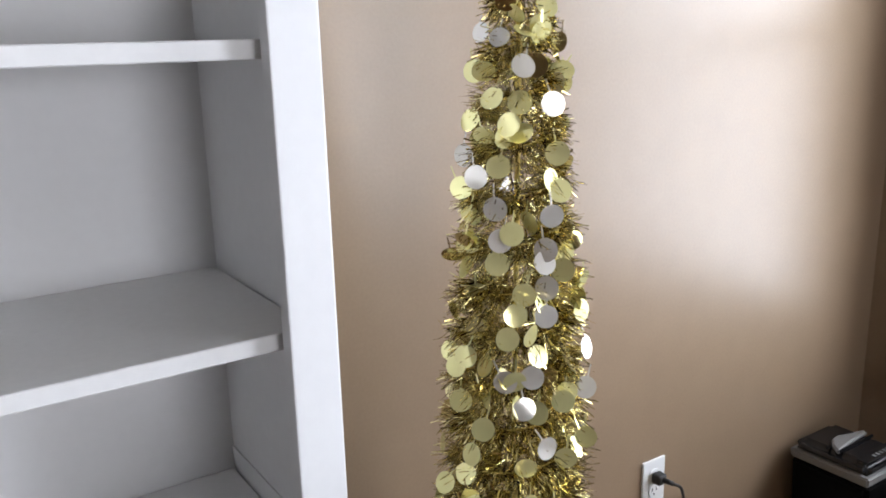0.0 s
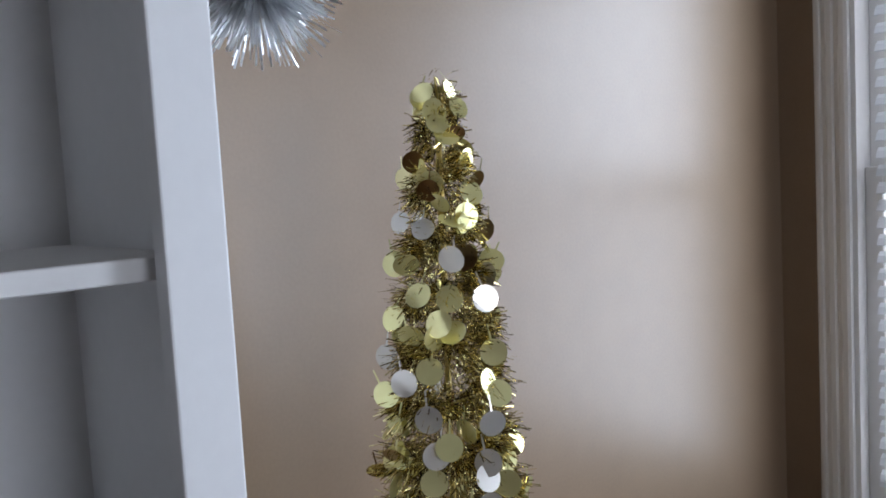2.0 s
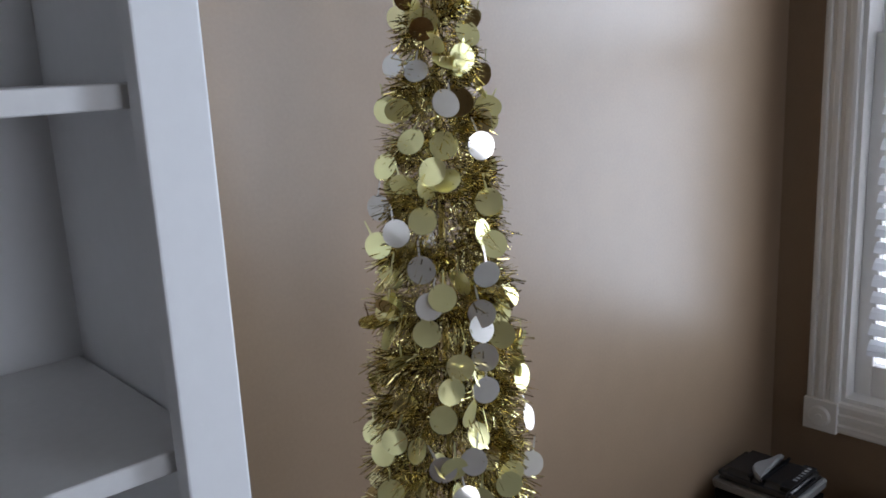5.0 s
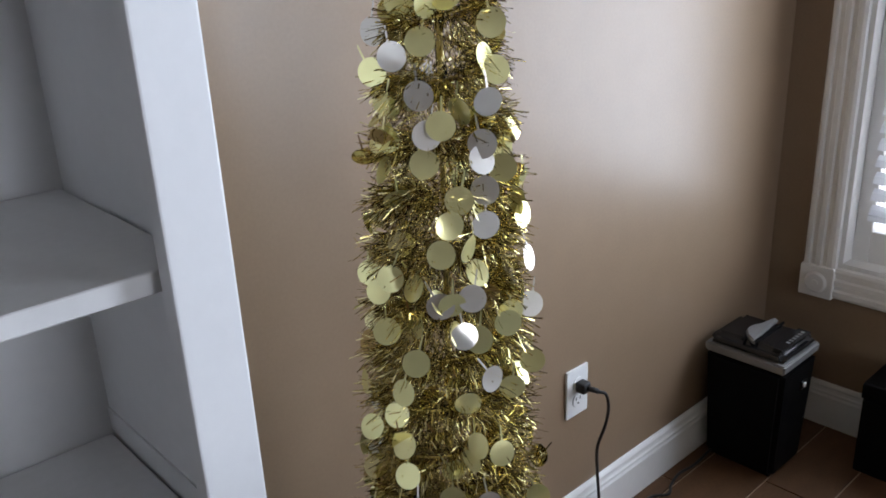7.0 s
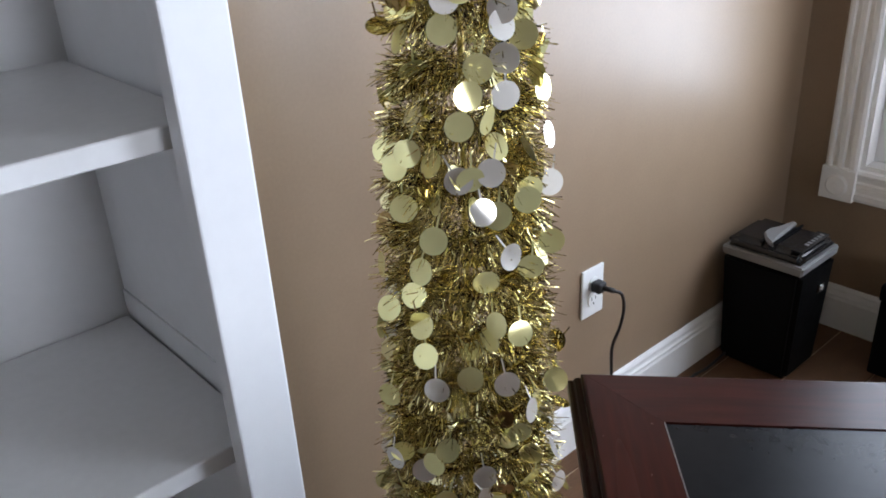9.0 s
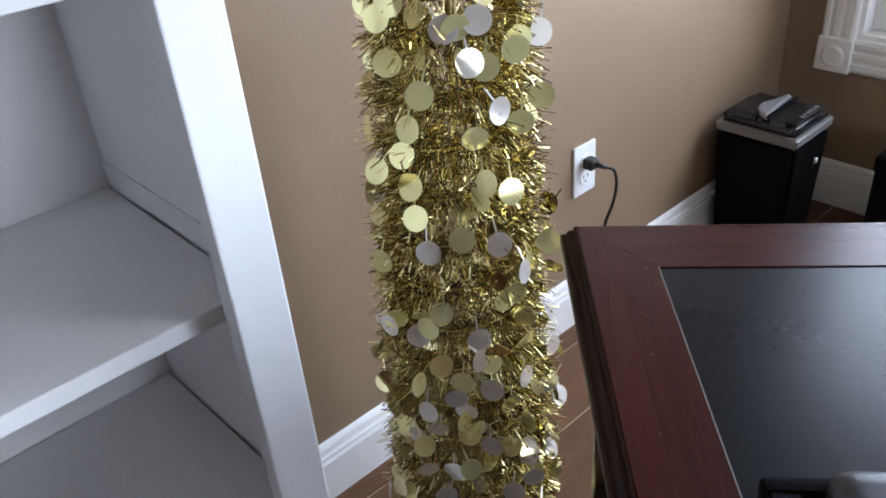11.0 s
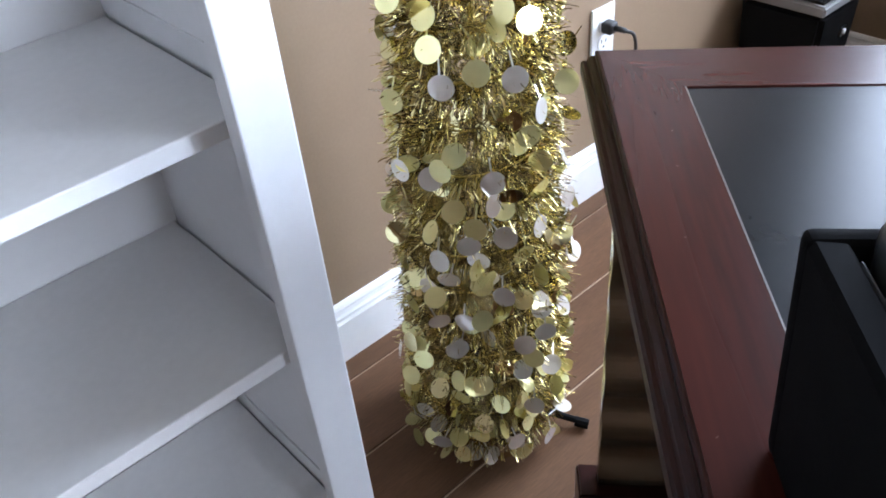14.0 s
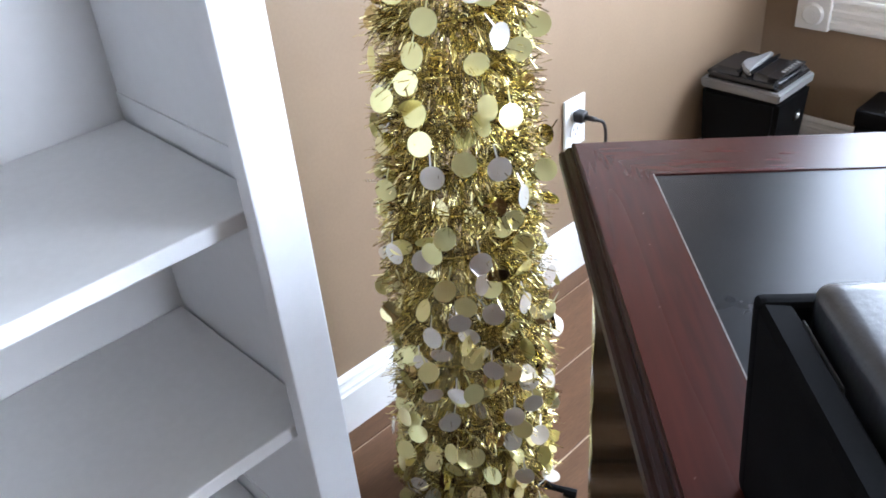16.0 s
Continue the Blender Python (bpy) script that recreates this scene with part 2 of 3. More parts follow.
# ---- east window: casing with corner blocks, sashes, blind ----
def window_east():
    y0, y1, z0, z1 = WIN
    win = tagged(empty("window_1", E, (y0 + y1) / 2, z0), "white sash window with fluted casing, corner blocks and blinds", "window", kind="structure")
    back = Matrix.Translation((-E, -(y0 + y1) / 2, -z0))

    def put(name, bm, mat, label=""):
        bmesh.ops.transform(bm, matrix=back, verts=bm.verts)
        return part(name, bm, mat, win, label)
    wide, proud = 0.082, 0.02
    flute = [(0, 0), (0, proud * 0.8), (0.008, proud), (0.020, proud), (0.024, proud * 0.7), (0.034, proud * 0.7), (0.038, proud), (0.050, proud), (0.054, proud * 0.7), (0.064, proud * 0.7), (0.067, proud), (0.075, proud), (0.082, proud * 0.8), (0.082, 0)]
    for ya in (y1, y0 - wide):
        bm = bmesh.new()
        ends = [[bm.verts.new((E - d, ya + w, z)) for w, d in flute] for z in (z0, z1)]
        for i in range(len(flute)):
            j = (i + 1) % len(flute)
            bm.faces.new((ends[0][i], ends[0][j], ends[1][j], ends[1][i]))
        put("casing", bm, TRIM)
        for za in (z0 - wide - 0.004, z1):
            bm = box((E - 0.028, ya - 0.003, za), (E, ya + wide + 0.003, za + wide + 0.004), 0.003)
            for r0, r1, d in ((0.030, 0.024, 0.005), (0.014, 0.008, 0.006)):
                made = bmesh.ops.create_cone(bm, cap_ends=True, segments=20, radius1=r0, radius2=r1, depth=d)["verts"]
                bmesh.ops.transform(bm, matrix=pose(E - 0.028 - d / 2, ya + wide / 2, za + wide / 2, 0, -90, 0), verts=made)
            put("corner_block", bm, TRIM)
    for za in (z0 - wide, z1):
        bm = bmesh.new()
        ends = [[bm.verts.new((E - d, y, za + w)) for w, d in flute] for y in (y0, y1)]
        for i in range(len(flute)):
            j = (i + 1) % len(flute)
            bm.faces.new((ends[0][i], ends[0][j], ends[1][j], ends[1][i]))
        put("casing", bm, TRIM)
    bm = bmesh.new()
    for lo, hi in (((E, y0, z0), (E + 0.14, y0 + 0.012, z1)), ((E, y1 - 0.012, z0), (E + 0.14, y1, z1)), ((E, y0 + 0.012, z0), (E + 0.14, y1 - 0.012, z0 + 0.012)), ((E, y0 + 0.012, z1 - 0.012), (E + 0.14, y1 - 0.012, z1))):
        add_box(bm, lo, hi)
    put("jamb", bm, TRIM)
    meet = 1.375
    for za, zb, dx, low in ((z0 + 0.012, meet + 0.02, 0.05, 0.085), (meet - 0.02, z1 - 0.012, 0.085, 0.04)):
        bm = bmesh.new()
        a, b, st = y0 + 0.012, y1 - 0.012, 0.042
        for lo, hi in (((E + dx, a, za), (E + dx + 0.032, a + st, zb)), ((E + dx, b - st, za), (E + dx + 0.032, b, zb)), ((E + dx, a + st, za), (E + dx + 0.032, b - st, za + low)), ((E + dx, a + st, zb - 0.04), (E + dx + 0.032, b - st, zb))):
            add_box(bm, lo, hi, 0.002, 1)
        put("sash", bm, TRIM)
        pane = put("pane", box((E + dx + 0.012, a + st, za + low), (E + dx + 0.016, b - st, zb - 0.04)), glass)
        pane.visible_shadow = False
    blind = tagged(empty("window_blind", E + 0.022, (y0 + y1) / 2, 0.6), "white horizontal slat blind hung inside the window", "blind")
    span = (y1 - y0) / 2 - 0.052
    prof = [(-0.016, -0.004), (0.0, 0.004), (0.016, 0.003), (0.016, 0.0055), (0.0, 0.0065), (-0.016, -0.0015)]
    tilt = radians(38)
    slat = prism([(x * math.cos(tilt) - z * math.sin(tilt), x * math.sin(tilt) + z * math.cos(tilt)) for x, z in prof], -span, span, "y")
    first = part("slat", slat, SLAT, blind)
    first.location = (0, 0, 0.02)
    for i in range(1, 34):
        z = 0.02 + i * 0.0425
        ob = new("slat", first.data)
        ob.parent = blind
        ob.location = (0, 0, z)
    part("bottom_rail", box((-0.014, -span, -0.004), (0.014, span, 0.012), 0.003), SLAT, blind)
    part("head_rail", box((-0.02, -span, 1.46), (0.02, span, 1.51), 0.003), SLAT, blind)
    for y in (-span * 0.8, 0, span * 0.8):
        part("ladder_cord", box((-0.018, y - 0.001, 0), (-0.0165, y + 0.001, 1.47)), SLAT, blind)


window_east()


def added_window(name, x, y, rz, opening, label):
    """An unseen window added to let in fill light, without blinds, in an opening whose middle lies at x, y; local x
    points outdoors.
    """
    a0, a1, z0, z1 = opening
    win = tagged(empty(name, x, y, z0, rz), label, "window", kind="structure")
    w, h = (a1 - a0) / 2, z1 - z0
    bm = bmesh.new()
    for lo, hi in (((0.05, -w, 0), (0.09, -w + 0.05, h)), ((0.05, w - 0.05, 0), (0.09, w, h)), ((0.05, -w + 0.05, 0), (0.09, w - 0.05, 0.08)), ((0.05, -w + 0.05, h - 0.05), (0.09, w - 0.05, h)), ((0.05, -w + 0.05, h * 0.54), (0.09, w - 0.05, h * 0.57))):
        add_box(bm, lo, hi, 0.003, 1)
    part("window_frame", bm, TRIM, win)
    for a, b in ((0.08, h * 0.54), (h * 0.57, h - 0.05)):
        part("pane", box((0.068, -w + 0.05, a), (0.072, w - 0.05, b)), glass, win).visible_shadow = False
    bm = bmesh.new()
    for lo, hi in (((-0.02, -w - 0.088, -0.088), (0, -w, h + 0.088)), ((-0.02, w, -0.088), (0, w + 0.088, h + 0.088)), ((-0.02, -w, -0.088), (0, w, 0)), ((-0.02, -w, h), (0, w, h + 0.088))):
        add_box(bm, lo, hi, 0.003, 1)
    part("casing", bm, TRIM, win)


added_window("added_window_2", E, (ADDED_EAST_WIN[0] + ADDED_EAST_WIN[1]) / 2, 0, ADDED_EAST_WIN, "unseen white window without blinds, added further along the wall for daylight")
added_window("added_window_3", (ADDED_SOUTH_WIN[0] + ADDED_SOUTH_WIN[1]) / 2, S, -90, ADDED_SOUTH_WIN, "unseen white window without blinds, added across the room for daylight")
tagged(part("backdrop", box((4.0, -12, -1), (4.02, 3, 6)), backdrop_mat), "hazy bright daylight outside the window", "backdrop", kind="structure")


# ---- white bookcase ----
def bookcase():
    x0, x1 = -1.86, -0.932                 # outer faces
    yf, ys, yb = -0.430, -0.409, -0.028    # front of the face frame, its back, back of the case
    top = 2.06
    case = tagged(empty("bookcase", (x0 + x1) / 2, yf, 0), "tall white face-frame bookcase with empty shelves", "bookcase")
    back = Matrix.Translation((-(x0 + x1) / 2, -yf, 0))

    def put(name, bm, mat, label=""):
        bmesh.ops.transform(bm, matrix=back, verts=bm.verts)
        return part(name, bm, mat, case, label)
    put("stile", box((x1 - 0.053, yf, 0), (x1, ys, top), 0.0022), WHITE)
    put("stile", box((x0, yf, 0), (x0 + 0.053, ys, top), 0.0022), WHITE)
    put("top_rail", box((x0 + 0.053, yf, top - 0.09), (x1 - 0.053, ys, top), 0.002), WHITE)
    put("base_rail", box((x0 + 0.053, yf, 0), (x1 - 0.053, ys, 0.105), 0.002), WHITE)
    put("side_panel", box((x1 - 0.009, ys, 0), (x1 - 0.0005, yb, top)), WHITE)
    put("side_panel", box((x0 + 0.0005, ys, 0), (x0 + 0.009, yb, top)), WHITE)
    put("back_panel", box((x0 + 0.009, -0.083, 0.0), (x1 - 0.009, -0.075, top)), WHITE)
    put("top_panel", box((x0 + 0.009, ys, top - 0.02), (x1 - 0.009, -0.084, top)), WHITE)
    for z in (1.374, 1.078, 0.776, 0.497, 0.150):
        put("shelf", box((x0 + 0.012, ys + 0.015, z - 0.019), (x1 - 0.0125, -0.0845, z), 0.0012, 1), MELAMINE)
    put("shelf", box((x0 + 0.012, ys + 0.015, 1.68), (x1 - 0.0125, -0.0845, 1.70), 0.0012, 1), MELAMINE)
    for z in (0.150, 0.776):
        put("side_cleat", box((x1 - 0.0115, ys + 0.05, z + 0.004), (x1 - 0.009, -0.0845, z + 0.034)), WHITE)


bookcase()


# ---- gold pop-up tree ----
PROFILE = ((0.0, 0.128), (0.12, 0.130), (0.30, 0.125), (0.45, 0.118), (0.70, 0.104), (0.90, 0.093), (1.10, 0.075), (1.20, 0.063), (1.35, 0.043), (1.46, 0.024), (1.53, 0.010))


def radius(z):
    for (a, ra), (b, rb) in zip(PROFILE, PROFILE[1:]):
        if z <= b:
            return ra + (rb - ra) * max(0, (z - a) / (b - a))
    return PROFILE[-1][1]


def axis(z):
    return Vector((-0.607 - 0.004 * z, -0.293 - 0.027 * z, z))


def tinsel(rng, spots, length, width, droop, mat, name, parent, label):
    """Thousands of thin foil strands as one mesh; spots yields base point, outward direction and a length factor."""
    verts, faces = [], []
    for base, out, k in spots:
        d = (out + Vector((rng.gauss(0, 0.45), rng.gauss(0, 0.45), rng.gauss(0, 0.45)))).normalized()
        side = d.cross(Vector((rng.gauss(0, 1), rng.gauss(0, 1), rng.gauss(0, 1)))).normalized()
        ln = length * k * rng.uniform(0.6, 1.25)
        w = width * rng.uniform(0.7, 1.3) / 2
        twist = d.cross(side)
        p, i0 = base.copy(), len(verts)
        for s in range(3):
            a = rng.uniform(-0.7, 0.7)
            sd = side * math.cos(a) + twist * math.sin(a)
            verts += [tuple(p - sd * w), tuple(p + sd * w)]
            p = p + d * (ln / 2)
            d = (d + Vector((0, 0, -droop))).normalized()
        faces += [(i0, i0 + 1, i0 + 3, i0 + 2), (i0 + 2, i0 + 3, i0 + 5, i0 + 4)]
    me = bpy.data.meshes.new(name)
    me.from_pydata(verts, [], faces)
    me.materials.append(mat)
    ob = new(name, me)
    ob.parent = parent
    tagged(ob, label, kind="stuff")
    return ob


def disc_mesh(name, r, mat, bend):
    """A bent foil disc in the local xz plane with a short hanging tab, its face towards -y."""
    bm = bmesh.new()
    k = 26
    shape = lambda x, z: (x, bend * ((x * 0.8 + z * 0.6) / r) ** 2 * r, z)
    mid = bm.verts.new(shape(0, 0))
    inner, rim = ([bm.verts.new(shape(q * r * math.cos(a), q * r * math.sin(a))) for a in (2 * math.pi * i / k for i in range(k))] for q in (0.55, 1.0))
    for i in range(k):
        j = (i + 1) % k
        bm.faces.new((mid, inner[i], inner[j]))
        bm.faces.new((inner[i], rim[i], rim[j], inner[j]))
    vs = [bm.verts.new(c) for c in ((-0.0011, 0.0002, r * 0.97), (0.0011, 0.0002, r * 0.97), (0.0008, 0.006, r + 0.016), (-0.0008, 0.006, r + 0.016))]
    bm.faces.new(vs)
    bmesh.ops.recalc_face_normals(bm, faces=bm.faces)
    for f in bm.faces:
        f.smooth = True
    me = bpy.data.meshes.new(name)
    bm.to_mesh(me)
    bm.free()
    me.materials.append(mat)
    return me


# discs that stand out: height, azimuth in degrees round the trunk, and how it hangs (0 gold, 1 silver, 2 silver turned to the window, 3 gold tilted to the floor)
CROWN_DISCS = ((1.519, 182, 0), (1.502, 301, 0), (1.484, 227, 0), (1.471, 262, 3), (1.443, 176, 3), (1.425, 141, 3), (1.419, 316, 3), (1.411, 209, 3), (1.376, 141, 1),
               (1.37, 203, 1), (1.362, 316, 3), (1.336, 238, 2), (1.329, 141, 0), (1.328, 315, 0), (1.298, 199, 0), (1.289, 276, 1), (1.269, 156, 0), (1.267, 221, 0),
               (1.229, 277, 0), (1.221, 141, 1), (1.216, 212, 0), (1.201, 186, 1), (1.183, 277, 0), (1.182, 156, 0), (1.164, 211, 1), (1.153, 265, 1), (1.134, 227, 0),
               (1.125, 217, 1), (1.119, 180, 3), (1.112, 257, 1), (1.096, 256, 2), (1.096, 215, 0), (1.09, 148, 3), (1.083, 274, 0))
MIDDLE_DISCS = ((1.064, 257, 1), (1.057, 238, 0), (1.031, 231, 0), (1.027, 256, 1), (1, 225, 0), (0.99, 159, 3), (0.982, 206, 3), (0.968, 189, 0), (0.96, 313, 2),
                (0.95, 179, 0), (0.949, 244, 1), (0.944, 231, 0), (0.943, 224, 1), (0.931, 205, 3), (0.912, 299, 1), (0.91, 269, 0), (0.907, 238, 1), (0.906, 187, 0),
                (0.901, 247, 0), (0.875, 208, 0), (0.85, 255, 2), (0.841, 297, 0), (0.836, 199, 0), (0.788, 221, 3), (0.772, 170, 0), (0.77, 244, 0), (0.751, 260, 0),
                (0.729, 201, 0), (0.703, 228, 0), (0.689, 250, 1), (0.686, 208, 1), (0.65, 170, 0), (0.649, 296, 0), (0.639, 267, 2), (0.637, 241, 3))
FOOT_DISCS = ((0.578, 205, 0), (0.565, 199, 1), (0.562, 235, 1), (0.559, 175, 1), (0.556, 288, 2), (0.539, 245, 3), (0.531, 235, 2), (0.523, 212, 0), (0.498, 224, 0),
              (0.48, 241, 1), (0.472, 220, 1), (0.443, 202, 1), (0.385, 239, 1), (0.379, 198, 0), (0.365, 310, 2), (0.348, 226, 0), (0.344, 216, 1), (0.338, 266, 3),
              (0.338, 200, 1), (0.294, 266, 1), (0.293, 211, 1), (0.288, 251, 1), (0.255, 257, 0), (0.247, 186, 0), (0.19, 172, 0), (0.154, 257, 1), (0.086, 245, 1),
              (0.076, 196, 1), (0.056, 271, 2))
OPEN_SIDE = 228        # the azimuth that faces the middle of the room


def gold_tree():
    rng = random.Random(11)
    tree = tagged(empty("christmas_tree", -0.607, -0.293, 0), "slim gold pop-up christmas tree of tinsel and foil discs", "christmas tree")
    inv = Matrix.Translation((0.607, 0.293, 0))

    def local(bm):
        bmesh.ops.transform(bm, matrix=inv, verts=bm.verts)
        return bm
    part("pole", local(tube([axis(z) for z in (0.05, 0.5, 1.0, 1.49)], 0.004)), WIRE, tree)
    part("tip", local(tube([axis(1.49), axis(1.515) + Vector((0.001, 0, 0)), axis(1.537) + Vector((-0.001, 0.001, 0))], 0.0012, 5)), WIRE, tree)
    # spiral wire that carries the garland
    spiral = []
    z = 0.02
    a = 0.0
    while z < 1.525:
        spiral.append((z, a))
        a += 0.09
        z += 0.062 * 0.09 / (2 * math.pi)
    part("spiral_wire", local(tube([axis(z) + Vector((math.cos(a), math.sin(a), 0)) * radius(z) * 0.80 for z, a in spiral[::3]], 0.0011, 5)), WIRE, tree)

    def spots():
        for z, a in spiral:
            r = radius(z)
            n = int(5 + 330 * r)
            for _ in range(n):
                aa = a + rng.uniform(-0.05, 0.05)
                fill = rng.random() < 0.32
                zz = z + (rng.uniform(-0.031, 0.031) if fill else rng.gauss(0, 0.008))
                out = Vector((math.cos(aa), math.sin(aa), rng.uniform(-0.55, 0.35)))
                yield inv @ (axis(zz) + Vector((math.cos(aa), math.sin(aa), 0)) * r * (rng.uniform(0.25, 0.70) if fill else rng.uniform(0.52, 0.84))), out, min(1, 0.5 + r * 6)
    tinsel(rng, spots(), 0.035, 0.0012, 0.24, TINSEL_GOLD, "tinsel", tree, "dense gold foil tinsel")
    discs = [[disc_mesh("disc", 0.0152, mat, bend) for bend in (0.0, 0.10, -0.08)] for mat in (GOLD, PALE, MIRROR)]
    placed = []

    def hang(z, a, yaw, pitch, kind, out=0.0):
        p = axis(z) + Vector((math.cos(a), math.sin(a), 0)) * (radius(z) * 1.0 + 0.0075 + out)
        ob = new("foil_disc", discs[kind][rng.choice((0, 0, 1, 2))])
        ob.parent = tree
        turn = Matrix.Rotation(a + math.pi / 2 + radians(yaw), 4, "Z") @ Matrix.Rotation(radians(-pitch), 4, "X") @ Matrix.Rotation(rng.gauss(0, 0.3), 4, "Y")
        ob.matrix_local = inv @ Matrix.Translation(p) @ turn @ Matrix.Scale(0.84 if z > 1.36 else 1.0, 4)
        placed.append((z, a))
    for z, deg, way in CROWN_DISCS + MIDDLE_DISCS + FOOT_DISCS:
        side = (OPEN_SIDE - deg + 180) % 360 - 180
        yaw = 0.75 * side + rng.gauss(0, 16) + (34 if way == 2 else 0)
        pitch = {0: rng.gauss(16, 9), 1: rng.gauss(6, 10), 2: rng.gauss(14, 6), 3: rng.gauss(-34, 14)}[way]
        hang(z, radians(deg), yaw, pitch, (0, 1, 1, 2)[way], 0.002)
    tries = 0
    while len(placed) < 300 and tries < 12000:
        tries += 1
        z = 0.036 + 1.486 * (rng.random() ** 1.5)
        a = rng.uniform(radians(118), radians(342))
        deep = rng.random() < 0.55
        gap = 0.017 if deep else 0.027
        if any(abs(z - pz) < gap and math.hypot(z - pz, radius(z) * math.sin((a - pa) / 2) * 2) < gap for pz, pa in placed):
            continue
        kind = 1 if rng.random() < (0.24 if z < 0.5 else 0.05) else rng.choice((0, 2))
        hang(z, a, rng.gauss(0, 42), rng.gauss(-4, 30), kind, rng.uniform(-0.028, -0.012) * min(1, radius(z) / 0.08) if deep else rng.uniform(-0.010, 0.004))
    # the discs on the wall side, joined
    verts, faces, kinds = [], [], []
    for i in range(270):
        z = 0.035 + 1.485 * (rng.random() ** 1.5)
        front = i >= 150
        a = rng.uniform(radians(130), radians(330)) if front else rng.uniform(radians(-16), radians(116))
        p = inv @ (axis(z) + Vector((math.cos(a), math.sin(a), 0)) * (radius(z) * (0.94 if front else 1.02) + 0.005))
        turn = Matrix.Rotation(a + math.pi / 2 + rng.gauss(0, 0.6), 3, "Z") @ Matrix.Rotation(rng.gauss(-0.1, 0.5), 3, "X")
        i0 = len(verts)
        verts += [tuple(p + turn @ Vector((0.0152 * math.cos(q), 0, 0.0152 * math.sin(q)))) for q in (2 * math.pi * j / 18 for j in range(18))]
        faces.append(tuple(range(i0, i0 + 18)))
        kinds.append(1 if rng.random() < 0.12 else 0)
    me = bpy.data.meshes.new("foil_layer")
    me.from_pydata(verts, [], faces)
    me.materials.append(GOLD)
    me.materials.append(PALE)
    me.polygons.foreach_set("material_index", kinds)
    rest = new("foil_layer", me)
    rest.parent = tree
    tagged(rest, "more gold and silver foil discs among the tinsel", kind="stuff")
    # three black feet
    for deg in (-58, 8, 76):
        d = Vector((math.cos(radians(deg)), math.sin(radians(deg)), 0))
        leg = part("foot", local(tube([axis(0.06), axis(0.035) + d * 0.06, axis(0.016) + d * 0.155], 0.006, 8)), BLACK, tree, "black plastic stand leg")
        part("foot_cap", local(tube([axis(0.014) + d * 0.150, axis(0.010) + d * 0.172], 0.009, 8)), BLACK, leg)


gold_tree()


def silver_garland():
    """The tinsel tuft that hangs at the bookcase's outer side."""
    rng = random.Random(5)
    knots = curve_points([(-0.926, -0.30, 1.80), (-0.880, -0.34, 1.72), (-0.858, -0.362, 1.640), (-0.852, -0.368, 1.596)], 10)
    thing = tagged(empty("tinsel_garland", -0.926, -0.30, 1.80), "shiny silver tinsel garland hanging by the bookcase side", "garland")
    inv = Matrix.Translation((0.926, 0.30, -1.80))
    bm = tube(knots, 0.003, 6)
    bmesh.ops.transform(bm, matrix=inv, verts=bm.verts)
    part("cord", bm, TINSEL_SILVER, thing)

    def spots():
        for i, p in enumerate(knots):
            for _ in range(150):
                a = rng.uniform(0, 2 * math.pi)
                yield inv @ p, Vector((math.cos(a), math.sin(a) * 0.8, rng.uniform(-0.9, 0.4))), 1.0
    tinsel(rng, spots(), 0.066, 0.0017, 0.12, TINSEL_SILVER, "tinsel", thing, "silver foil strands")


silver_garland()


# ---- desk ----
U = Vector((-0.702, -0.712, 0))              # along the desk's short end, towards the viewer
V = Vector((0.655, -0.756, 0))               # along its long far edge
C = Vector((-0.650, -0.532, 0))              # far corner of the top
LU, LV = 0.86, 1.60


def on_desk(u, v, z):
    p = C + U * u + V * v
    return Vector((p.x, p.y, z))


def slab(outline, z0, z1, bevel=0.0):
    """A board whose outline is given in desk lengths."""
    bm = bmesh.new()
    lo = [bm.verts.new(on_desk(u, v, z0)) for u, v in outline]
    hi = [bm.verts.new(on_desk(u, v, z1)) for u, v in outline]
    k = len(outline)
    for i in range(k):
        bm.faces.new((lo[i], lo[(i + 1) % k], hi[(i + 1) % k], hi[i]))
    bm.faces.new(lo)
    bm.faces.new(hi)
    if bevel:
        bmesh.ops.recalc_face_normals(bm, faces=bm.faces)
        bmesh.ops.bevel(bm, geom=bm.edges[:], offset=bevel, segments=2, affect="EDGES")
    return bm


